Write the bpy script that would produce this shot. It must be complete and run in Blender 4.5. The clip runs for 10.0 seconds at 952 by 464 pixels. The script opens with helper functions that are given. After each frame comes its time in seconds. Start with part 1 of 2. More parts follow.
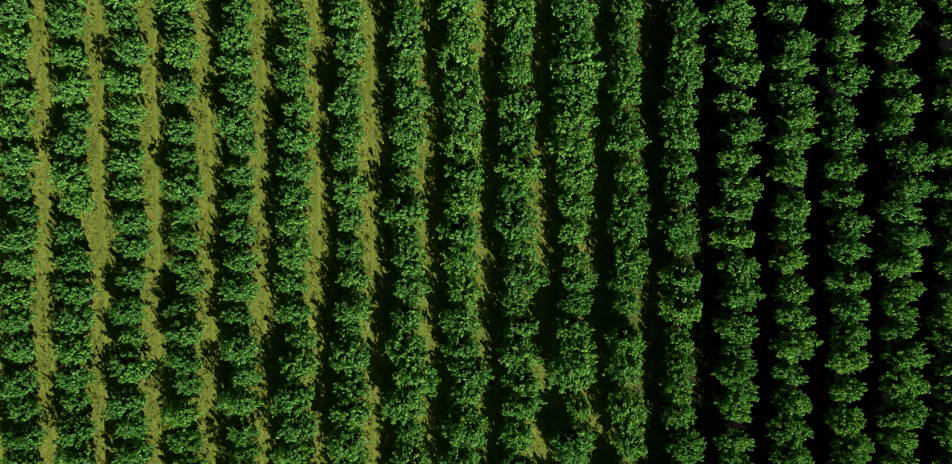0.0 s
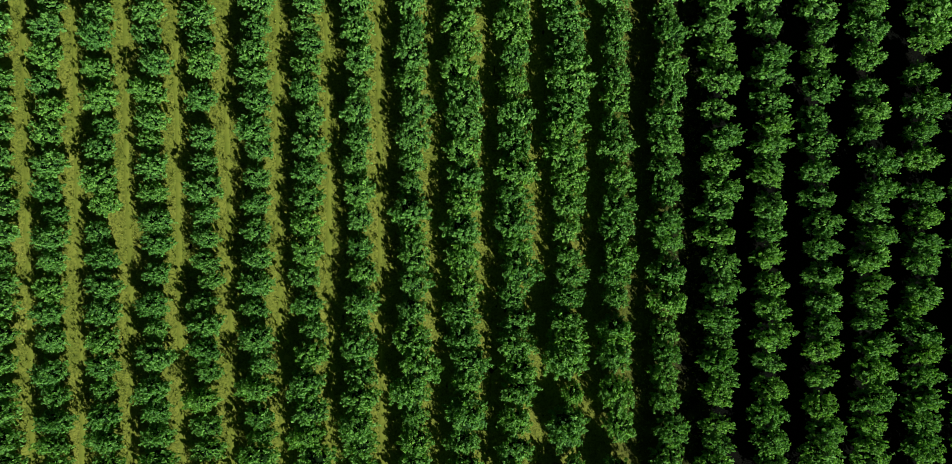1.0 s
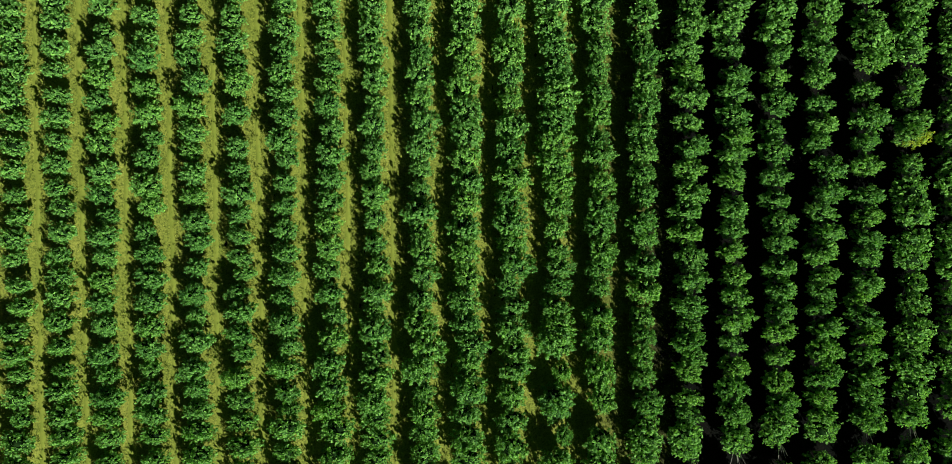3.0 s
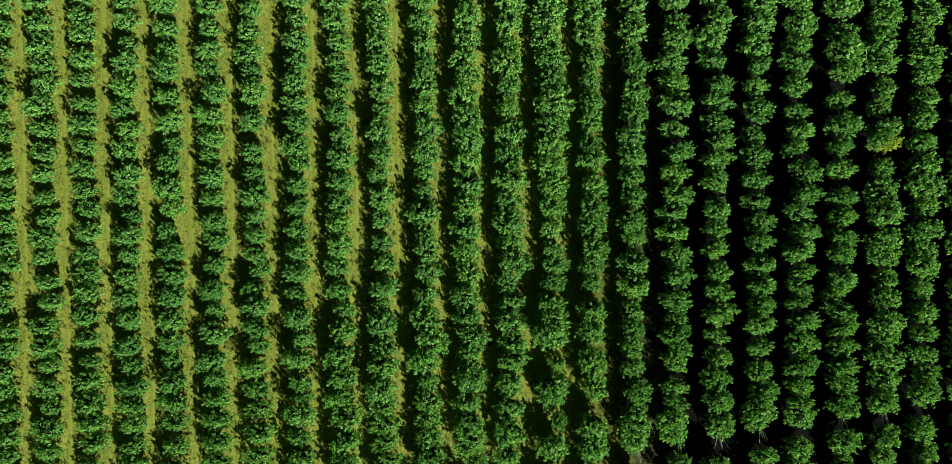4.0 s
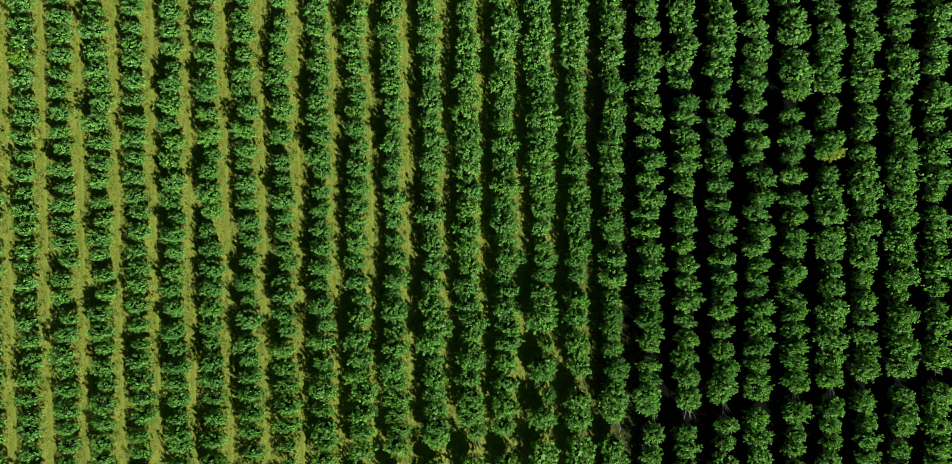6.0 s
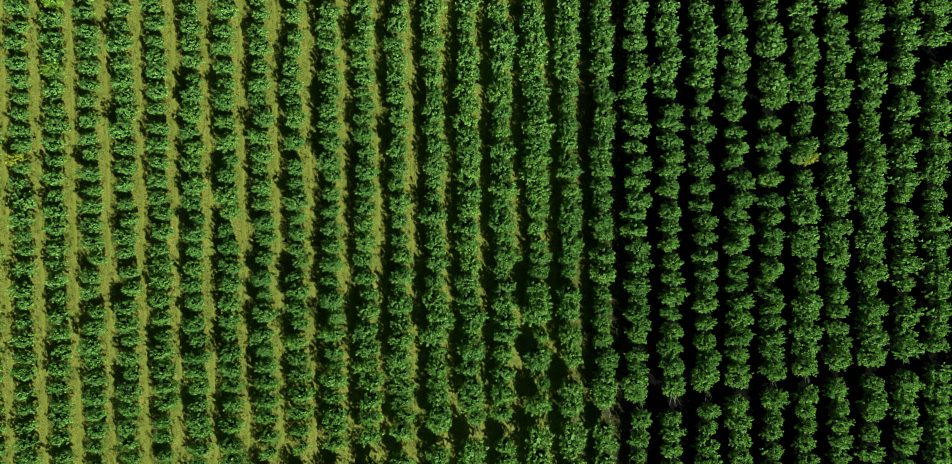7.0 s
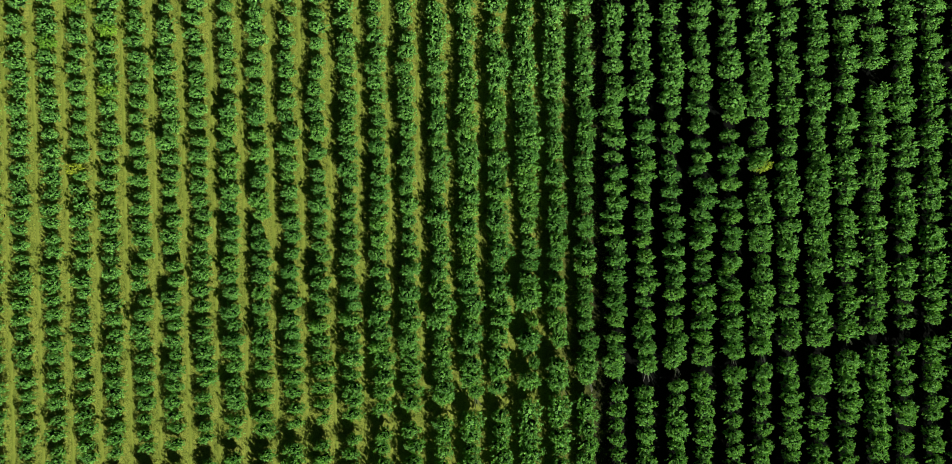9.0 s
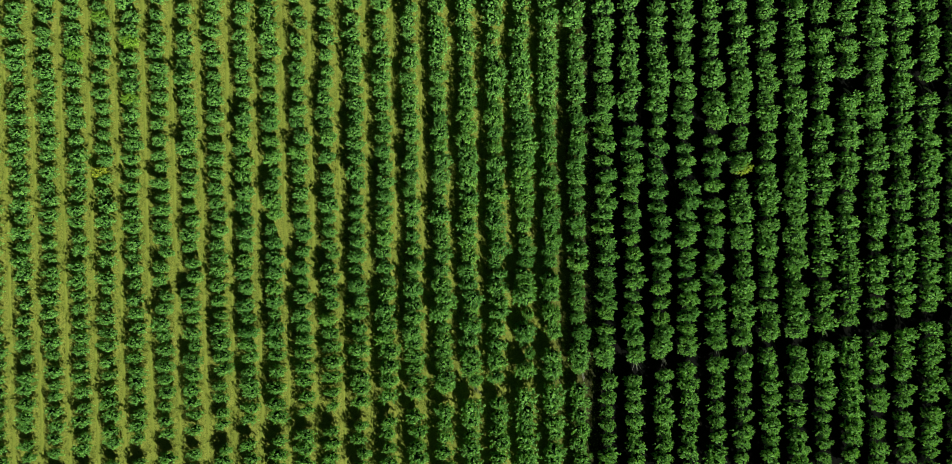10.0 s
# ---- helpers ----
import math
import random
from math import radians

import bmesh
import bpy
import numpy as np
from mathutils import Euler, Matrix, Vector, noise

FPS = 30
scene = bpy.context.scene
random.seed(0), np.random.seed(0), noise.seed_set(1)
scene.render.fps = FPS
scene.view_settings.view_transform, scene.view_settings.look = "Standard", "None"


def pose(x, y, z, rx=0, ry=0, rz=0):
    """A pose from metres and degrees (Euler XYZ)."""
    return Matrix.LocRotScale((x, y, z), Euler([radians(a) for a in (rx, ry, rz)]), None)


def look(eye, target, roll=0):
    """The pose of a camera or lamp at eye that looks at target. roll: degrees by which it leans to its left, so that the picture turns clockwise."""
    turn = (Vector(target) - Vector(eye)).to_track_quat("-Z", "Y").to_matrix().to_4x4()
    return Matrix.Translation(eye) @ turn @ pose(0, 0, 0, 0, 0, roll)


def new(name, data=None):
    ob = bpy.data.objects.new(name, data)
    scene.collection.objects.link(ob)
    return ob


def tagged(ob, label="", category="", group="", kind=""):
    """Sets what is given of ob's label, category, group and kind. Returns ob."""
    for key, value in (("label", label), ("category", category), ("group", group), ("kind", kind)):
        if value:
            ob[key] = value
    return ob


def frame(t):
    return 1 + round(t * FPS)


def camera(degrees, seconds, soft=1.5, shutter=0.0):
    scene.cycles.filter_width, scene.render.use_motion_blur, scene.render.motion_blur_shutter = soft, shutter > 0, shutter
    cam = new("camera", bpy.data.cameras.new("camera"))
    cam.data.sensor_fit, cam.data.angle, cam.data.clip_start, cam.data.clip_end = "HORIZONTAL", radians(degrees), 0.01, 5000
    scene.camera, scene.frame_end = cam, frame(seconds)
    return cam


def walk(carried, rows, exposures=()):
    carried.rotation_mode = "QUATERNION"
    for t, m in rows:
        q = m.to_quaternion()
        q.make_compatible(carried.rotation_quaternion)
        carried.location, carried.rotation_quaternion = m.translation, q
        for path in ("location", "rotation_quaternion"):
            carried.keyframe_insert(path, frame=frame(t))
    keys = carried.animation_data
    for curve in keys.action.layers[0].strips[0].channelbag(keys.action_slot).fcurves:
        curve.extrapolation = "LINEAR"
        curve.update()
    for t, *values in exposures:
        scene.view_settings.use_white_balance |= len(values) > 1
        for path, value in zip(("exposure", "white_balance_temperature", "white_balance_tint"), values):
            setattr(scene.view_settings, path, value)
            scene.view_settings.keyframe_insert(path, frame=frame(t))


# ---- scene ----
cam = camera(72.0, 10.0, soft=0.4)
# seconds, x, y, height, tilt, lean, heading: the drone climbs almost straight up
ROWS = [
    (0.0, 0.00, 0.00, 72.34, -1.00, -0.34, -0.44),
    (0.5, -0.11, -0.06, 75.03, -0.99, -0.38, -0.47),
    (1.0, -0.21, -0.11, 77.66, -0.98, -0.43, -0.50),
    (1.5, -0.33, -0.15, 80.27, -0.97, -0.47, -0.53),
    (2.0, -0.44, -0.18, 82.92, -0.96, -0.52, -0.56),
    (2.5, -0.56, -0.19, 85.64, -0.95, -0.57, -0.59),
    (3.0, -0.68, -0.20, 88.45, -0.94, -0.61, -0.62),
    (3.5, -0.80, -0.20, 91.38, -0.93, -0.66, -0.65),
    (4.0, -0.93, -0.20, 94.45, -0.92, -0.70, -0.68),
    (4.5, -1.06, -0.20, 97.67, -0.91, -0.75, -0.71),
    (5.0, -1.19, -0.19, 101.07, -0.90, -0.79, -0.74),
    (5.5, -1.32, -0.18, 104.63, -0.89, -0.84, -0.77),
    (6.0, -1.45, -0.18, 108.36, -0.88, -0.88, -0.80),
    (6.5, -1.58, -0.18, 112.26, -0.87, -0.93, -0.83),
    (7.0, -1.72, -0.18, 116.31, -0.86, -0.98, -0.86),
    (7.5, -1.86, -0.19, 120.51, -0.85, -1.02, -0.89),
    (8.0, -1.99, -0.20, 124.82, -0.84, -1.07, -0.92),
    (8.5, -2.13, -0.23, 129.22, -0.83, -1.11, -0.95),
    (9.0, -2.27, -0.26, 133.68, -0.82, -1.16, -0.98),
    (9.5, -2.41, -0.31, 138.18, -0.81, -1.20, -1.01),
    (10.0, -2.54, -0.37, 142.65, -0.80, -1.25, -1.04),
]
walk(cam, [(t, pose(x, y, z, rx, ry, rz)) for t, x, y, z, rx, ry, rz in ROWS],
     exposures=[(0.0, 0.50), (1.0, 0.51), (2.5, 0.87), (10.0, 0.87)])

# ---- world, sun, exposure ----
SUN_WAY = Vector((0.86, -1.42, 1.0)).normalized()          # towards the sun: south-east, mid-morning
ELEVATION = math.asin(SUN_WAY.z)
world = bpy.data.worlds.new("sky")
scene.world = world
world.use_nodes = True
wn = world.node_tree.nodes
sky = wn.new("ShaderNodeTexSky")
sky.sky_type = "NISHITA"
sky.sun_disc = False
sky.sun_elevation = ELEVATION
sky.sun_rotation = math.atan2(SUN_WAY.x, SUN_WAY.y)
wn["Background"].inputs["Strength"].default_value = 0.006
world.node_tree.links.new(sky.outputs[0], wn["Background"].inputs["Color"])
sun = new("sun", bpy.data.lights.new("sun", "SUN"))
sun.data.energy, sun.data.angle, sun.data.color = 5.0, radians(0.5), (1.0, 0.98, 0.965)
sun.matrix_world = look((60, -60, 200), Vector((60, -60, 200)) - SUN_WAY)


# ---- materials ----
def material(name, rough=0.6, spec=0.4):
    m = bpy.data.materials.new(name)
    m.use_nodes = True
    b = m.node_tree.nodes["Principled BSDF"]
    b.inputs["Roughness"].default_value, b.inputs["Specular IOR Level"].default_value = rough, spec
    return m, m.node_tree.nodes, m.node_tree.links, b


def ramp(nodes, links, source, stops):
    r = nodes.new("ShaderNodeValToRGB")
    while len(r.color_ramp.elements) < len(stops):
        r.color_ramp.elements.new(0.5)
    for e, (p, c) in zip(r.color_ramp.elements, stops):
        e.position, e.color = p, (*c, 1)
    links.new(source, r.inputs[0])
    return r.outputs[0]


def noise_of(nodes, links, scale, detail=3.0, space="Object"):
    n, c = nodes.new("ShaderNodeTexNoise"), nodes.new("ShaderNodeTexCoord")
    n.inputs["Scale"].default_value, n.inputs["Detail"].default_value = scale, detail
    links.new(c.outputs[space], n.inputs["Vector"])
    return n.outputs["Fac"]


def blend(nodes, links, kind, fac, a, b):
    x = nodes.new("ShaderNodeMix")
    x.data_type, x.blend_type = "RGBA", kind
    for socket, value in ((x.inputs[0], fac), (x.inputs[6], a), (x.inputs[7], b)):
        if isinstance(value, (int, float)):
            socket.default_value = value
        elif isinstance(value, tuple):
            socket.default_value = (*value, 1)
        else:
            links.new(value, socket)
    return x.outputs[2]


def leaf_material(name, dark, mid, light, through_colour, gloss=0.48, shine=0.4):
    m, n, l, b = material(name, gloss, shine)
    g, o = n.new("ShaderNodeNewGeometry"), n.new("ShaderNodeObjectInfo")
    leaf = ramp(n, l, g.outputs["Random Per Island"], [(0.1, dark), (0.5, mid), (0.92, light)])
    tree = ramp(n, l, o.outputs["Random"], [(0.0, (0.78, 0.86, 0.8)), (0.5, (1, 1, 1)), (1.0, (1.2, 1.12, 0.95))])
    clump = ramp(n, l, noise_of(n, l, 2.2), [(0.36, (0.62, 0.70, 0.72)), (0.64, (1.36, 1.28, 1.12))])
    c = blend(n, l, "MULTIPLY", 1.0, blend(n, l, "MULTIPLY", 1.0, leaf, tree), clump)
    l.new(c, b.inputs["Base Color"])
    t, mix = n.new("ShaderNodeBsdfTranslucent"), n.new("ShaderNodeMixShader")
    l.new(blend(n, l, "MULTIPLY", 1.0, c, through_colour), t.inputs["Color"])
    mix.inputs[0].default_value = 0.34
    l.new(b.outputs[0], mix.inputs[1])
    l.new(t.outputs[0], mix.inputs[2])
    l.new(mix.outputs[0], n["Material Output"].inputs["Surface"])
    return m


LEAF = leaf_material("citrus_leaf", (0.085, 0.222, 0.056), (0.138, 0.338, 0.076), (0.192, 0.425, 0.093), (1.3, 1.4, 0.65), 0.6, 0.08)
YELLOW_LEAF = leaf_material("yellowing_leaf", (0.17, 0.28, 0.018), (0.30, 0.40, 0.03), (0.44, 0.52, 0.05), (1.3, 1.4, 0.5))
YOUNG_LEAF = leaf_material("young_leaf", (0.14, 0.30, 0.035), (0.20, 0.40, 0.045), (0.27, 0.48, 0.06), (1.3, 1.4, 0.5), 0.6, 0.08)
# inner foliage much darker than leaves: the shade between shoots is in its colour
INNER_SHADE = leaf_material("inner_foliage_shade", (0.008, 0.024, 0.007), (0.011, 0.032, 0.009), (0.014, 0.038, 0.010), (1, 1, 0.6), 0.95, 0.0)
GRASS = leaf_material("dry_grass", (0.106, 0.152, 0.022), (0.178, 0.226, 0.033), (0.275, 0.315, 0.056), (1.2, 1.2, 0.6), 0.7, 0.2)

BARK, n, l, b = material("bark", 0.85, 0.2)
l.new(ramp(n, l, noise_of(n, l, 9.0, 5), [(0.3, (0.09, 0.075, 0.05)), (0.7, (0.24, 0.21, 0.16))]), b.inputs["Base Color"])
bump = n.new("ShaderNodeBump")
bump.inputs["Strength"].default_value = 0.6
l.new(noise_of(n, l, 25.0), bump.inputs["Height"])
l.new(bump.outputs[0], b.inputs["Normal"])

# dark soil taken to near-black: the shade between rows is in its colour
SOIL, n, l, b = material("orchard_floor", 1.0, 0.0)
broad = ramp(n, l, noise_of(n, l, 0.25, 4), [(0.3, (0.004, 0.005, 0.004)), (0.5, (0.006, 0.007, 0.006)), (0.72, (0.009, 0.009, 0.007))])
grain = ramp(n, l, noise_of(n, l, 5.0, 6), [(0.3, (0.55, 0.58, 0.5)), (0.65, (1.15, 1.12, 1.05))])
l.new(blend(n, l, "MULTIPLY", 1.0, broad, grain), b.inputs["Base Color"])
bump = n.new("ShaderNodeBump")
bump.inputs["Strength"].default_value, bump.inputs["Distance"].default_value = 0.9, 0.15
l.new(noise_of(n, l, 6.0, 6), bump.inputs["Height"])
l.new(bump.outputs[0], b.inputs["Normal"])

TURF, n, l, b = material("weed_cover", 0.9, 0.1)
broad = ramp(n, l, noise_of(n, l, 0.22, 4), [(0.3, (0.136, 0.182, 0.026)), (0.5, (0.175, 0.215, 0.033)), (0.72, (0.214, 0.246, 0.043))])
grain = ramp(n, l, noise_of(n, l, 4.0, 6), [(0.34, (0.46, 0.50, 0.43)), (0.5, (0.92, 0.92, 0.88)), (0.68, (1.22, 1.18, 1.1))])
cover = blend(n, l, "MULTIPLY", 1.0, broad, grain)
# towards the east the weeds thin out into near-black soil, shade in its colour
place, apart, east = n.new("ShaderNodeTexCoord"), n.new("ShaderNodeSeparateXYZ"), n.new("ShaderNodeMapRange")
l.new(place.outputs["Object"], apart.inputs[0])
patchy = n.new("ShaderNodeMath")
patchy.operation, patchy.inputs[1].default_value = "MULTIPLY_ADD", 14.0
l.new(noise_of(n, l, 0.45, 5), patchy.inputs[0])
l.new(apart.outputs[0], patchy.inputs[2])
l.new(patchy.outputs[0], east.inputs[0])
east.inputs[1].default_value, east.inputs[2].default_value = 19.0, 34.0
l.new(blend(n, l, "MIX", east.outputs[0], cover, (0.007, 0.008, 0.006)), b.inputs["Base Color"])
bump = n.new("ShaderNodeBump")
bump.inputs["Strength"].default_value, bump.inputs["Distance"].default_value = 0.8, 0.12
l.new(noise_of(n, l, 7.0, 6), bump.inputs["Height"])
l.new(bump.outputs[0], b.inputs["Normal"])

TRACK, n, l, b = material("trodden_weeds", 0.9, 0.1)
l.new(ramp(n, l, noise_of(n, l, 1.2, 5), [(0.3, (0.132, 0.176, 0.023)), (0.7, (0.180, 0.215, 0.031))]), b.inputs["Base Color"])

PALE, n, l, b = material("bleached_wood", 0.8, 0.2)
l.new(ramp(n, l, noise_of(n, l, 6.0, 4), [(0.3, (0.28, 0.27, 0.22)), (0.7, (0.5, 0.48, 0.4))]), b.inputs["Base Color"])

# ---- the plan of the orchard ----
PITCH, FIRST_ROW, STEP = 5.91, -48.55, 3.0
ROWS_WEST, ROWS_EAST = -11, 27
WEEDY = 12                                                # the last row with weeds beside it; further east the soil is bare
NORTH, SOUTH = 56.0, -58.0
rng = np.random.default_rng(7)


def row_x(k):
    """The middle of row k; the rows in the middle of the block stand a little further east."""
    return FIRST_ROW + PITCH * k + 0.3 * math.exp(-((k - 8.5) / 2.5) ** 2)


def alley_y(x):
    """The middle of the service alley that cuts the rows aslant."""
    return -37.45 + 0.145 * x


def growth(x):
    """The trees spread a little wider towards the east of the block."""
    return 1.0 + 0.26 / (1 + math.exp(-(x - 8.0) / 6.0))


def lush(x, y):
    """Where the middle rows run down towards the alley the trees grow best: 0 to 1."""
    return 1 / ((1 + math.exp((y + 9.0) / 4.0)) * (1 + math.exp(-(x + 52.0) / 10.0)) * (1 + math.exp((x - 13.0) / 3.0)))


def height(x, y):
    """The trees stand taller from the middle of the block eastwards."""
    return 1.0 + 0.09 / (1 + math.exp(-(x + 30.0) / 5.0)) + 0.20 / (1 + math.exp(-(x - 14.0) / 5.0)) + 0.14 * lush(x, y) + (0.12 * lush(x, y) if y < alley_y(x) else 0.0)


def along(k):
    """How far the crowns close up in the row: most in the middle rows, least in the east."""
    return 0.92 + 0.27 * math.exp(-((k - 8.0) / 2.8) ** 2) - 0.15 / (1 + math.exp(-(k - 11.5)))


# ---- ground ----
def ground_height(x, y):
    """A shallow bank under each row and a wheel furrow beside it."""
    u = (x - FIRST_ROW) % PITCH
    bank = 0.12 * math.exp(-((min(u, PITCH - u)) / 1.3) ** 2)
    furrow = -0.06 * math.exp(-((u - 2.2) / 0.25) ** 2) - 0.06 * math.exp(-((u - 4.0) / 0.25) ** 2)
    return bank + furrow


def build_ground():
    xs = [-3000, -600, -200] + list(np.arange(row_x(ROWS_WEST) - 4, row_x(ROWS_EAST) + 4, 0.295)) + [200, 600, 3000]
    ys = [-3000, -600, -150] + list(np.arange(SOUTH, NORTH, 4.0)) + [150, 600, 3000]
    xs, ys = np.array(xs, float), np.array(ys, float)
    verts = [(x, y, ground_height(x, y) if abs(x) < 130 and abs(y) < 70 else 0.0) for y in ys for x in xs]
    w = len(xs)
    faces = [(j * w + i, j * w + i + 1, (j + 1) * w + i + 1, (j + 1) * w + i) for j in range(len(ys) - 1) for i in range(w - 1)]
    me = bpy.data.meshes.new("ground")
    me.from_pydata(verts, [], faces)
    me.polygons.foreach_set("use_smooth", [True] * len(me.polygons))
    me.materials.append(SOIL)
    return tagged(new("ground", me), "dark orchard soil, painted shade-black, banked along the tree rows", "ground", kind="structure")


build_ground()


# ---- meshes of many small blades ----
def quad_mesh(name, points, mat, extra=None):
    """One mesh from an array (n, 4, 3) of folded quads, and extra (verts, faces, material) pieces."""
    n = len(points)
    verts = points.reshape(-1, 3)
    faces = np.arange(4 * n).reshape(-1, 4)
    me = bpy.data.meshes.new(name)
    tri = np.concatenate([faces[:, [0, 1, 2]], faces[:, [0, 2, 3]]])
    index = np.zeros(len(tri), np.int32)
    mats = [mat]
    for v, f, m in extra or ():
        tri = np.concatenate([tri, np.asarray(f) + len(verts)])
        verts = np.concatenate([verts, v])
        if m not in mats:
            mats.append(m)
        index = np.concatenate([index, np.full(len(f), mats.index(m), np.int32)])
    me.vertices.add(len(verts))
    me.vertices.foreach_set("co", verts.astype(np.float32).ravel())
    me.loops.add(tri.size)
    me.loops.foreach_set("vertex_index", tri.astype(np.int32).ravel())
    me.polygons.add(len(tri))
    me.polygons.foreach_set("loop_start", np.arange(0, tri.size, 3, dtype=np.int32))
    me.polygons.foreach_set("material_index", index)
    me.update()
    me.validate()
    for m in mats:
        me.materials.append(m)
    return me


def leaves_at(centres, normals, length, width, r):
    """Folded leaf sprays: each lies across its normal, turned at random, drooping at the tip."""
    n = len(centres)
    side = r.normal(size=(n, 3))
    axis = np.cross(normals, side)
    axis /= np.linalg.norm(axis, axis=1)[:, None] + 1e-9
    across = np.cross(axis, normals)
    ln = length * r.uniform(0.7, 1.45, (n, 1))
    wd = width * r.uniform(0.7, 1.3, (n, 1))
    # some sprays stand out along their normal, and make the outline spiky
    stick = (r.random((n, 1)) < 0.4) * r.uniform(0.5, 1.0, (n, 1))
    axis = axis * (1 - stick) + normals * stick
    axis /= np.linalg.norm(axis, axis=1)[:, None] + 1e-9
    across = np.cross(axis, normals + 0.3 * side)
    across /= np.linalg.norm(across, axis=1)[:, None] + 1e-9
    base, tip = centres - axis * ln / 2, centres + axis * ln / 2 - normals * ln * 0.15
    left, right = centres + across * wd / 2 + normals * wd * 0.12, centres - across * wd / 2 + normals * wd * 0.12
    return np.stack([base, right, tip, left], 1)


def crown_leaves(r, shoots, each, length, width, airy=0.0, half=(1.76, 1.5, 1.42), middle=1.85, thick=0.21):
    """Leafy shoots that stand out all round an uneven hull; the gaps between them stay dark, and an airy crown has bites and holes."""
    half = np.array(half) * r.uniform(0.93, 1.07, 3)
    way = r.normal(size=(shoots * 4, 3))
    way /= np.linalg.norm(way, axis=1)[:, None]
    way = way[way[:, 2] > -0.6][:shoots]
    # push near ones apart
    for _ in range(14):
        gap = way[:, None] - way[None]
        d2 = (gap ** 2).sum(-1) + np.eye(len(way)) + 1e-3
        way += 0.08 / len(way) * (gap / d2[..., None]).sum(1)
        way /= np.linalg.norm(way, axis=1)[:, None]
    off = r.uniform(-50, 50, 3)
    swell = np.array([noise.noise(Vector(w * 1.5 + off)) for w in way])
    fine = np.array([noise.noise(Vector(w * 3.6 - off)) for w in way])
    reach = 0.98 + (0.30 + 0.12 * airy) * swell + (0.22 + 0.12 * airy) * fine + r.normal(0, 0.11, len(way))
    reach = np.clip(reach, 0.55, 1.26)
    grown = fine + 0.5 * swell > -0.34 + 0.14 * airy
    way, reach = way[grown], reach[grown]
    skew = r.normal(0, 0.14, 3) * (1, 1, 0.3)
    tips = way * reach[:, None] * half + skew + (0, 0, middle)
    aim = way * (1, 1, 0.7) + (0, 0, 0.22) + r.normal(size=way.shape) * 0.28
    aim /= np.linalg.norm(aim, axis=1)[:, None]
    long = r.uniform(0.4, 0.75, len(way))
    total = len(way) * each
    which = np.repeat(np.arange(len(way)), each)
    s = r.random((total, 1)) ** 0.8
    puff = r.normal(size=(total, 3))
    puff /= np.linalg.norm(puff, axis=1)[:, None]
    girth = thick * r.uniform(0.7, 1.3, len(way))[which][:, None]
    centres = tips[which] - aim[which] * long[which][:, None] * s + puff * girth * (0.55 + 0.6 * np.sqrt(s)) * r.uniform(0.4, 1.0, (total, 1))
    normals = 0.6 * puff + 0.85 * aim[which] + (0, 0, 0.4) + r.normal(size=(total, 3)) * 0.28
    normals /= np.linalg.norm(normals, axis=1)[:, None]
    # leaves on the inner twigs, seen only where the shoots part
    few = int(total * (0.09 - 0.04 * airy))
    inner = r.normal(size=(few, 3))
    inner /= np.linalg.norm(inner, axis=1)[:, None]
    deep = inner * r.uniform(0.5, 0.78, (few, 1)) * half + (0, 0, middle - 0.2)
    centres, normals = np.concatenate([centres, deep]), np.concatenate([normals, inner])
    return leaves_at(centres, normals, length, width, r)


def core(r, detail, half=(1.12, 0.97, 0.84), middle=1.55):
    """The inner mass of twigs and leaves, as an uneven hull coloured dark for shade."""
    bm = bmesh.new()
    bmesh.ops.create_icosphere(bm, subdivisions=detail, radius=1.0)
    off = Vector(r.uniform(-50, 50, 3))
    for v in bm.verts:
        k = 0.97 + 0.32 * noise.noise(v.co * 2.2 + off) + 0.2 * noise.noise(v.co * 5 + off)
        v.co = Vector((v.co.x * half[0] * k, v.co.y * half[1] * k, v.co.z * half[2] * k + middle))
    bm.verts.ensure_lookup_table()
    out = np.array([v.co[:] for v in bm.verts]), np.array([[v.index for v in f.verts] for f in bm.faces])
    bm.free()
    return out


def tube(points, radii, sides=6):
    verts, faces = [], []
    for (p, q), rad in zip(zip(points, points[1:] + [points[-1]]), radii):
        for i in range(sides):
            a = 2 * math.pi * i / sides
            verts.append((p[0] + rad * math.cos(a), p[1] + rad * math.sin(a), p[2]))
    for j in range(len(points) - 1):
        for i in range(sides):
            a, b2 = j * sides + i, j * sides + (i + 1) % sides
            faces += [(a, b2, b2 + sides), (a, b2 + sides, a + sides)]
    return np.array(verts), np.array(faces)


def trunk_pieces(r, limbs):
    lean = r.uniform(-0.08, 0.08, 2)
    pieces = [tube([(0, 0, -0.1), (lean[0] * 0.5, lean[1] * 0.5, 0.35), (lean[0], lean[1], 0.75)], [0.14, 0.10, 0.09])]
    for i in range(limbs):
        a = 2 * math.pi * (i + r.uniform(-0.2, 0.2)) / limbs
        far = r.uniform(0.5, 0.9)
        pieces.append(tube([(lean[0], lean[1], 0.65), (lean[0] + 0.4 * far * math.cos(a), lean[1] + 0.4 * far * math.sin(a), 1.2),
                            (lean[0] + far * math.cos(a), lean[1] + far * math.sin(a), 2.0)], [0.06, 0.045, 0.02], 5))
    return pieces


def join(pieces):
    verts, faces, k = [], [], 0
    for v, f in pieces:
        verts.append(v)
        faces.append(f + k)
        k += len(v)
    return np.concatenate(verts), np.concatenate(faces)


def crown_mesh(seed, clumps, each, length, width, detail, mat=LEAF, airy=0.0):
    r = np.random.default_rng(seed)
    pts = crown_leaves(r, clumps, each, length, width, airy)
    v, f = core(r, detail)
    return quad_mesh("crown", pts, mat, [(v, f, INNER_SHADE)])


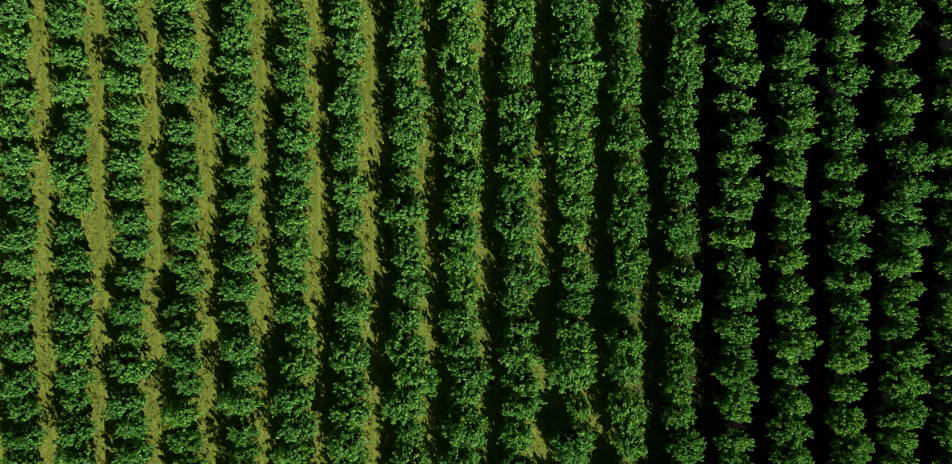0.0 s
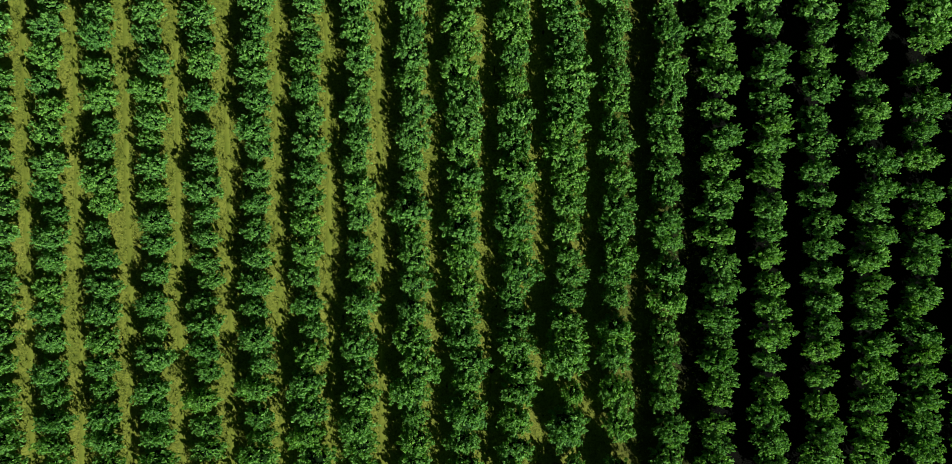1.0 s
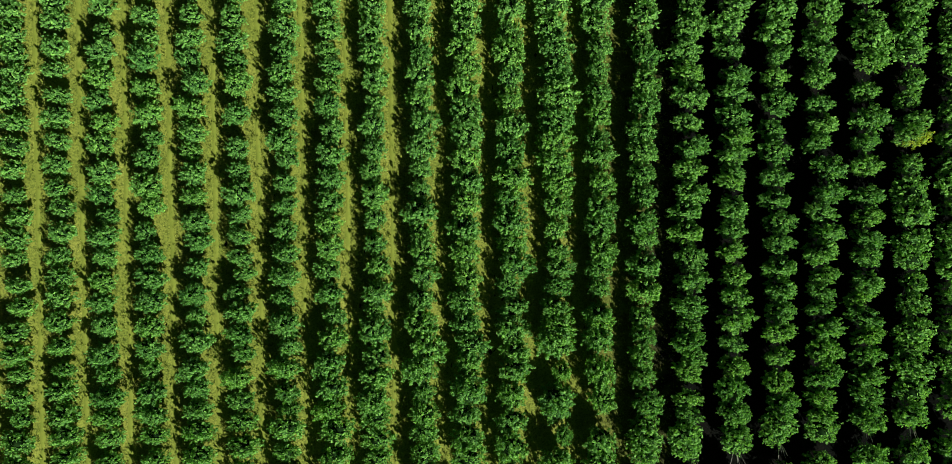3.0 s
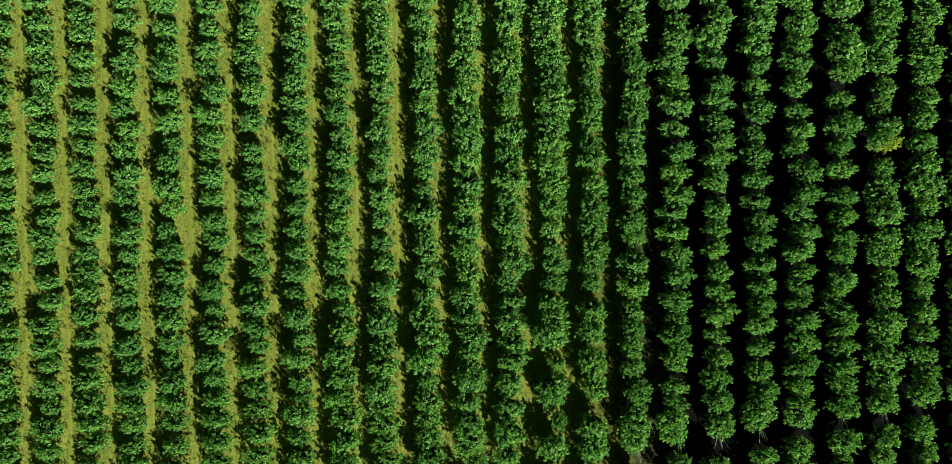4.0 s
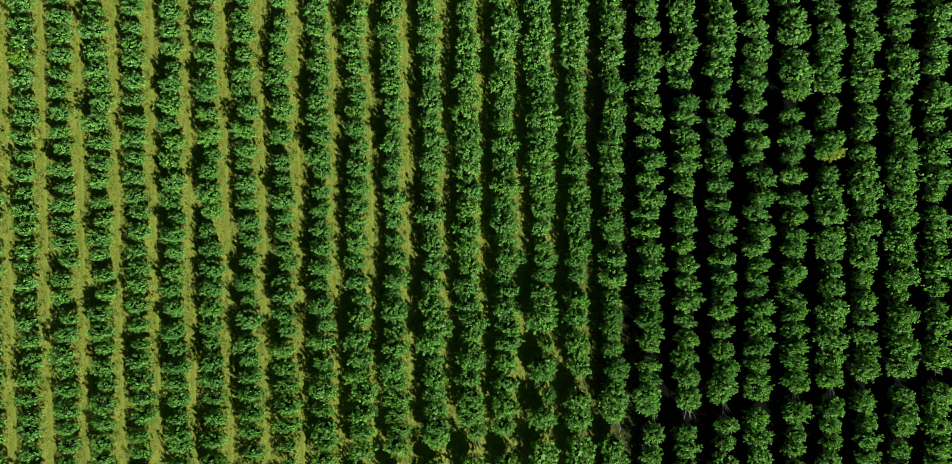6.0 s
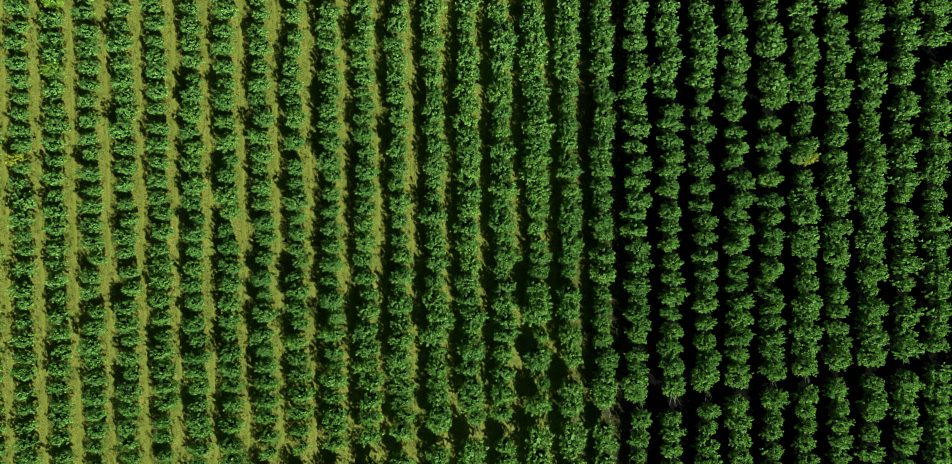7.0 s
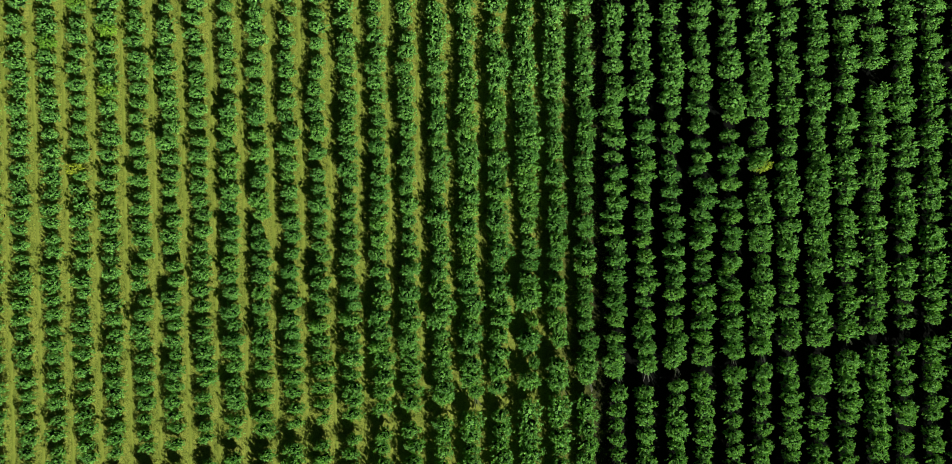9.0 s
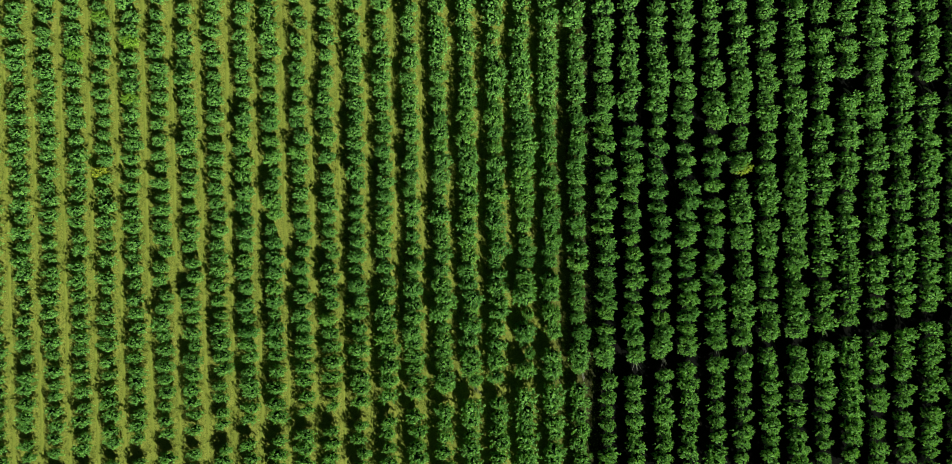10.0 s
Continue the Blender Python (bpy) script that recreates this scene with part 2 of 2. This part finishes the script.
def trunk_mesh(seed):
    r = np.random.default_rng(seed)
    v, f = join(trunk_pieces(r, 4))
    return quad_mesh("trunk", np.zeros((0, 4, 3)), BARK, [(v, f, BARK)])


# ---- weeds between the rows: one uneven strip from each row to the next ----
def weed_lift(k, u, y):
    """How far the mown weeds stand over the soil: hummocks, tussocks along the row's foot, a flat wheel track."""
    off = 17.3 * k
    rough = 0.07 * noise.noise((u * 0.9, y * 0.7, off)) + 0.06 * noise.noise((u * 2.6, y * 2.3, off + 4))
    tussock = 0.16 * max(0.0, noise.noise((u * 1.3, y * 0.6, off + 9))) * math.exp(-((u - 1.1) / 0.7) ** 2)
    flat = math.exp(-((u - 2.05) / 0.35) ** 2)
    return 0.06 + (rough + tussock) * (1 - 0.8 * flat)


def weed_strip(k):
    x0, wide = row_x(k), row_x(k + 1) - row_x(k)
    ys = np.arange(SOUTH, NORTH, 0.45)
    us = np.linspace(0.0, wide, 17)
    verts = [(x0 + u, y, ground_height(x0 + u, y) + (0.03 if i in (0, 16) else weed_lift(k, u, y))) for y in ys for i, u in enumerate(us)]
    w = len(us)
    faces = [(j * w + i, j * w + i + 1, (j + 1) * w + i + 1, (j + 1) * w + i) for j in range(len(ys) - 1) for i in range(w - 1)]
    me = bpy.data.meshes.new("weed_strip")
    me.from_pydata(verts, [], faces)
    me.polygons.foreach_set("use_smooth", [True] * len(me.polygons))
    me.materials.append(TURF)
    return tagged(new("weed_strip", me), "trodden strip of yellow-green weeds between two tree rows", "weed strip", "weed strips", "structure")


def wheel_track(k):
    """A narrow, flattened wheel track that runs along the weed strip."""
    off, x0, verts, faces = 3.7 * k, row_x(k), [], []
    ys = np.arange(SOUTH, NORTH, 0.7)
    for j, y in enumerate(ys):
        mid = (2.0 + 0.25 * noise.noise((y * 0.12, off, 2)))
        half = 0.36 + 0.16 * noise.noise((y * 0.6, off, 5)) + 0.12 * noise.noise((y * 1.4, off, 8))
        for i, v in enumerate((mid - half, mid - 0.6 * half, mid + 0.6 * half, mid + half)):
            verts.append((x0 + v, y, ground_height(x0 + v, y) + (0.02 if i in (0, 3) else 0.10)))
    for j in range(len(ys) - 1):
        faces += [(j * 4 + i, j * 4 + i + 1, j * 4 + i + 5, j * 4 + i + 4) for i in range(3)]
    me = bpy.data.meshes.new("wheel_track")
    me.from_pydata(verts, [], faces)
    me.polygons.foreach_set("use_smooth", [True] * len(me.polygons))
    me.materials.append(TRACK)
    return tagged(new("wheel_track", me), "flattened olive wheel track along the weeds", "wheel track", "wheel tracks", "structure")


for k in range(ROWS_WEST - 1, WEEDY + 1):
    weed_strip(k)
    if k < 7:
        wheel_track(k)

# ---- trees that stand nearest to the start of the climb, each by its place in the row ----
KINDS = 8
CROWNS = [crown_mesh(100 + i, 118, 19, 0.27, 0.168, 2) for i in range(KINDS)]
AIRY = [crown_mesh(150 + i, 122, 19, 0.27, 0.172, 2, LEAF, 0.6) for i in range(KINDS)]
TRUNKS = [trunk_mesh(200 + i) for i in range(KINDS)]
YELLOW_CROWN = crown_mesh(300, 110, 19, 0.30, 0.11, 1, YELLOW_LEAF)


def citrus_tree(x, y, size, wide=1.0, deep=1.0, tall=1.0, crown=None, label="", group="orchard rows"):
    i = int(rng.integers(KINDS))
    tree = new("citrus_tree")
    tree.empty_display_size = 0.3
    tree.location = (x, y, ground_height(x, y))
    tree.rotation_euler = (0, 0, radians(float(rng.choice([0, 180])) + float(rng.uniform(-25, 25))))
    tree.scale = (size * wide, size * deep, size * tall)
    for name, me in (("trunk", TRUNKS[i]), ("crown", crown or (AIRY if x > -8 else CROWNS)[i])):
        ob = new(name, me)
        ob.parent = tree
    return tagged(tree, label or "dense glossy green citrus tree in a clipped orchard row", "citrus tree", group)


NEAR = []


def planted(k, wide, places):
    for y in places:
        NEAR.append((k, y, wide))


planted(0, 1, (22.5, 19.3, 16.1, 13.2, 10.3, 6.9, 3.8, 1.1, -1.7, -4.3, -7.5, -10.5, -13.4, -17.3, -20.0, -22.9, -25.5))
planted(1, 1, (21.5, 17.7, 14.2, 11.3, 8.6, 5.1, 2.3, -1.1, -4.0, -7.3, -10.2, -13.5, -16.4, -19.4, -22.3, -25.3))
planted(2, 0.97, (21.5, 18.3, 15.0, 11.8, 9.4, 6.3, 3.4, 0.2, -2.4, -6.0, -9.3, -12.2, -15.5, -19.1, -21.7, -24.7))
planted(3, 1, (21.1, 18.2, 14.4, 9.8, 6.8, 3.7, 0.8, -1.8, -4.6, -6.7, -9.1, -11.9, -14.6, -17.2, -20.5, -23.7))
planted(4, 1.0, (22.4, 19.5, 16.6, 14.0, 10.8, 8.2, 5.3, 2.2, -1.2, -4.2, -7.1, -10.0, -13.3, -16.4, -19.2, -22.4, -24.8))
planted(5, 1.0, (22.3, 20.3, 17.8, 15.3, 12.0, 8.7, 5.6, 2.6, -0.4, -3.2, -6.5, -9.4, -12.4, -15.3, -18.6, -21.9, -24.8))
planted(6, 1.0, (22.0, 18.8, 15.5, 12.6, 9.4, 6.7, 3.6, 0.3, -2.9, -5.9, -9.5, -11.8, -14.2, -18.0, -20.6, -23.6))
planted(7, 1.03, (22.3, 19.1, 15.8, 12.9, 9.7, 6.6, 4.0, 1.2, -1.7, -4.3, -7.2, -10.2, -13.5, -16.7, -20.0, -23.0, -25.6))
planted(8, 1.06, (22.6, 20.3, 17.4, 14.2, 11.3, 8.3, 5.1, 2.3, -1.1, -4.4, -7.6, -10.9, -13.5, -16.5, -19.4, -22.7, -25.7))
planted(9, 1.05, (21.9, 18.7, 15.4, 12.2, 8.9, 5.4, 2.6, -0.2, -3.4, -6.0, -9.0, -11.7, -14.6, -17.5, -20.0, -23.6, -26.7, -30.2, -33.6))
planted(10, 1.1, (22.5, 19.6, 16.0, 12.8, 10.1, 7.3, 4.6, 1.8, -1.3, -4.1, -6.4, -9.0, -11.7, -14.3, -16.6, -23.6, -25.4, -32.6))
planted(11, 0.86, (22.5, 19.6, 16.6, 13.7, 10.5, 8.1, 4.6, 1.4, -1.0, -4.2, -6.5, -9.4, -12.5, -13.6, -16.3, -20.2, -23.9, -29.4))
planted(12, 0.88, (21.1, 17.6, 14.7, 11.4, 8.8, 5.9, 3.0, -0.3, -2.9, -6.3, -9.5, -13.1, -15.6, -18.3, -21.3, -24.6))
planted(13, 0.98, (21.8, 18.8, 15.9, 12.4, 9.4, 6.4, 3.3, 0.8, -2.0, -5.2, -8.5, -11.8, -14.4, -16.3, -18.4, -20.5, -24.0, -26.2))
planted(14, 0.93, (22.0, 18.8, 16.2, 13.3, 10.7, 8.1, 6.0, 4.4, 1.4, -1.7, -4.4, -7.9, -10.5, -13.8, -16.8, -19.8, -22.7, -25.7))
planted(15, 0.93, (21.4, 18.4, 15.2, 11.5, 8.7, 5.3, 2.2, -0.6, -3.4, -6.7, -9.6, -12.6, -15.3, -18.5, -21.8, -24.8))
planted(16, 0.98, (21.6, 18.4, 14.8, 12.2, 9.5, 6.4, 3.0, 0.5, -2.4, -4.7, -8.0, -10.0, -12.1, -14.7, -17.9, -21.3, -24.2, -26.4))
planted(17, 0.97, (20.3, 16.4, 12.5, 9.6, 6.7, 2.4, -0.2, -2.8, -5.4, -8.7, -11.0, -13.6, -16.1, -18.6, -21.2, -23.9, -26.5))


taken = {}
for k, y, wide in NEAR:
    taken.setdefault(k, []).append(y)
for k, ys in taken.items():
    ys.sort()
    for i, y in enumerate(ys):
        before = y - ys[i - 1] if i else STEP
        after = ys[i + 1] - y if i + 1 < len(ys) else STEP
        room = max(1.7, min(3.5, (before + after) / 2))
        wide = next(w for kk, yy, w in NEAR if kk == k and yy == y)
        x = row_x(k)
        size = growth(x) * float(rng.uniform(0.79, 1.12) if k < 11 else rng.uniform(0.85, 1.07)) * (0.86 + 0.14 * room / STEP)
        citrus_tree(x + float(rng.normal(0, 0.26)), y, size, wide * (1 + 0.13 * lush(x, y)) * float(rng.uniform(0.9, 1.06)), along(k) * (0.25 + 0.75 * room / STEP), height(x, y) / growth(x))


# ---- the rest of the block, too many to count ----
PALE_TREES = [(-6, 37.2), (-4, 39.5), (-4, 26.8), (-5, 44.1)]          # trees with pale young shoots
MISSING = [(22, 26.6), (25, 27.2), (-5, 12.2), (18, 10.6)] + PALE_TREES


def far_places():
    out = []
    for k in range(ROWS_WEST, ROWS_EAST + 1):
        x = row_x(k)
        near = taken.get(k)
        if near:
            line = list(np.arange(max(near) + 2.8, NORTH, STEP)) + list(np.arange(alley_y(x) - 2.4, SOUTH, -STEP))
            span = min(near) - 2.7 - (alley_y(x) + 2.4)
            if span > -1.7:
                line += list(np.linspace(alley_y(x) + 2.4, min(near) - 2.7, max(1, round(span / STEP) + 1)))
        else:
            line = list(np.arange(alley_y(x) - 2.4, SOUTH, -STEP)) + list(np.arange(alley_y(x) + 2.4, NORTH, STEP))
        for y in line:
            spot = float(y) + float(rng.normal(0, 0.22))
            side = 1 if y > alley_y(x) else -1
            spot = alley_y(x) + side * max(1.2 + 1.7 * along(k) if side > 0 else 1.1 + 1.25 * along(k), side * (spot - alley_y(x)))
            if all(k != a or abs(spot - b) > 1.5 for a, b in MISSING):
                out.append((x + float(rng.normal(0, 0.26)), spot))
    return out


def far_trees():
    leaf_sets, hulls, stems = [], [], []
    for i in range(12):
        r = np.random.default_rng(400 + i)
        # the first six kinds stand nearer to the middle of the block and carry finer leaves
        leaf_sets.append(crown_leaves(r, 100, 11, 0.32, 0.19, 0.1, thick=0.23) if i < 6 else crown_leaves(r, 70, 9, 0.36, 0.225, 0.1, thick=0.25))
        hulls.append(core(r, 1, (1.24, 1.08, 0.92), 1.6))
        stems.append(join([trunk_pieces(r, 3)[0]]))
    quads, extra_v, extra_f, bark_v, bark_f, kv, kb = [], [], [], [], [], 0, 0
    for x, y in far_places():
        i = int(rng.integers(6)) + (0 if abs(x) < 70 and abs(y) < 36 else 6)
        s = growth(x) * float(rng.uniform(0.8, 1.1))
        a = radians(float(rng.uniform(-16, 16)) + float(rng.choice([0, 180])))
        c, sn = math.cos(a), math.sin(a)
        scale = np.array((s * rng.uniform(0.92, 1.05) * (1.1 if x < -49 else 1.09 if x < 20 else 1.02) * ((0.96 if y < alley_y(x) else 1.0) + 0.16 * lush(x, y)), s * along((x - FIRST_ROW) / PITCH) * (rng.uniform(0.86, 1.12) if x < 5 else rng.uniform(1.0, 1.3)), s * height(x, y) / growth(x)))
        turn = np.array([[c, sn, 0], [-sn, c, 0], [0, 0, 1]])
        at = np.array((x, y, ground_height(x, y)))
        quads.append((leaf_sets[i] * scale) @ turn + at)
        v, f = hulls[i]
        extra_v.append((v * scale) @ turn + at)
        extra_f.append(f + kv)
        kv += len(v)
        v, f = stems[i]
        bark_v.append((v * scale) @ turn + at)
        bark_f.append(f + kb)
        kb += len(v)
    me = quad_mesh("orchard_trees", np.concatenate(quads), LEAF, [(np.concatenate(extra_v), np.concatenate(extra_f), INNER_SHADE),
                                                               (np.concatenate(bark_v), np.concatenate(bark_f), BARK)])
    return tagged(new("orchard_trees", me), "long rows of green citrus trees filling the block", "orchard", kind="stuff")


far_trees()


# ---- weeds and dry grass between the rows ----
def blades(r, foot, tall, way_angle, lean, wide):
    """Bent blades from foot upwards, each a folded quad."""
    way = np.stack([np.cos(way_angle), np.sin(way_angle), np.zeros(len(foot))], 1)
    side = np.stack([-np.sin(way_angle), np.cos(way_angle), np.zeros(len(foot))], 1)
    up, far = np.array((0, 0, 1.0)) * tall[:, None], (tall * lean)[:, None]
    mid = foot + up * 0.65 + way * far * 0.4
    return np.stack([foot, mid - side * wide[:, None], foot + up + way * far, mid + side * wide[:, None]], 1)


def grass():
    r = np.random.default_rng(11)
    middles = np.array([row_x(k) for k in range(ROWS_WEST - 1, WEEDY + 2)])
    # single blades all over the strips, few in the wheel tracks
    n = 90000
    k, u, y = r.integers(0, len(middles) - 1, n), r.uniform(0.3, PITCH - 0.5, n), r.uniform(SOUTH, NORTH, n)
    keep = (np.abs(u - 2.05) > 0.4) | (r.random(n) < 0.25)
    k, u, y = k[keep], u[keep], y[keep]
    n = len(k)
    foot = np.stack([middles[k] + u, y, np.full(n, 0.05)], 1)
    pts = blades(r, foot, r.uniform(0.08, 0.24, n), r.uniform(0, 2 * np.pi, n), r.uniform(0.3, 1.1, n), r.uniform(0.03, 0.07, n))
    # tufts of broader, taller blades
    tufts, each = 17000, 5
    k, u, y = r.integers(0, len(middles) - 1, tufts), r.uniform(0.5, PITCH - 0.8, tufts), r.uniform(SOUTH, NORTH, tufts)
    keep = (np.abs(u - 2.05) > 0.45) | (r.random(tufts) < 0.2)
    spot = np.stack([middles[k] + u, y, np.full(tufts, 0.06)], 1)[keep]
    foot = np.repeat(spot, each, 0) + r.normal(size=(len(spot) * each, 3)) * (0.09, 0.09, 0.0)
    n = len(foot)
    tall = np.repeat(r.uniform(0.18, 0.44, len(spot)), each) * r.uniform(0.7, 1.1, n)
    pts = np.concatenate([pts, blades(r, foot, tall, r.uniform(0, 2 * np.pi, n), r.uniform(0.4, 1.0, n), r.uniform(0.035, 0.075, n))])
    me = quad_mesh("dry_grass", pts, GRASS)
    return tagged(new("dry_grass", me), "yellow-green dry weeds between the tree rows", "grass", kind="stuff")


grass()


# ---- yellowing trees and a small sickly bush ----
def patchy_crown(seed, mat, bound):
    """A crown whose south-eastern shoots have turned pale."""
    r = np.random.default_rng(seed)
    pts = crown_leaves(r, 120, 19, 0.30, 0.11)
    mid = pts.mean(1)
    sick = (mid[:, 0] - mid[:, 1] + 0.8 * r.normal(size=len(mid))) > bound
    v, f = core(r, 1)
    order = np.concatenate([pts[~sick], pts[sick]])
    me = quad_mesh("crown", order, LEAF, [(v, f, INNER_SHADE)])
    me.materials.append(mat)
    n, good = len(order), int((~sick).sum())
    index = np.zeros(len(me.polygons), np.int32)
    index[2 * n:] = 1
    for start in (0, n):
        index[start + good:start + n] = 2
    me.polygons.foreach_set("material_index", index)
    return me


def still(ob):
    ob.rotation_euler = (0, 0, 0)
    return ob


PALE_CROWN = patchy_crown(311, YOUNG_LEAF, -0.8)
for k, y in PALE_TREES:
    citrus_tree(row_x(k), y, 1.0, 1.1, 1.05, 1.0, PALE_CROWN, "citrus tree with pale yellow-green young shoots")
still(citrus_tree(row_x(18), 10.6, 1.2, 1.0, 0.85, 1.1, patchy_crown(310, YELLOW_LEAF, 0.8), "citrus tree with yellowing shoots on its sunny side"))
citrus_tree(row_x(-5) + 0.3, 14.0, 0.9, 1.0, 0.85)
for y in (-20.2, -28.6):
    citrus_tree(row_x(10) + 0.8, y, 0.9, 0.72, 0.95, 1.25, None, "narrow one-sided citrus tree beside a gap in its row")
citrus_tree(row_x(-5) - 1.5, 11.9, 0.95, 1.0, 0.8, 1.0, YELLOW_CROWN, "small sickly yellow citrus bush beside an empty planting spot")


# ---- pale dead stalks at the row ends ----
def dead_stalks(k, y):
    """Bare limbs that lean out southwards under the last crown of a row."""
    r = np.random.default_rng(int(500 + k))
    pieces = []
    for i in range(4):
        a, far = float(r.normal(-1.4, 0.22)), float(r.uniform(1.5, 2.6))
        x0, y0 = float(r.normal(0, 0.06)), float(r.normal(0, 0.06))
        tip = (x0 + far * math.cos(a), y0 + far * math.sin(a), float(r.uniform(1.5, 2.3)))
        mid = (x0 + 0.5 * far * math.cos(a) + 0.05, y0 + 0.5 * far * math.sin(a), tip[2] * 0.75)
        pieces.append(tube([(x0, y0, 0.0), mid, tip], [0.09, 0.075, 0.03], 5))
    v, f = join(pieces)
    ob = new("dead_branch", quad_mesh("dead_branch", np.zeros((0, 4, 3)), PALE, [(v, f, PALE)]))
    x = row_x(k) + 0.5
    ob.location = (x, y, ground_height(x, y))
    return tagged(ob, "bleached dead branches leaning out at a row end", "branches", "row-end branches")


for k in (8, 11, 12, 13, 14, 15, 17, 18, 21):
    dead_stalks(k, alley_y(row_x(k)) + 1.7)
for k in (22, 25):
    dead_stalks(k, 27.6)
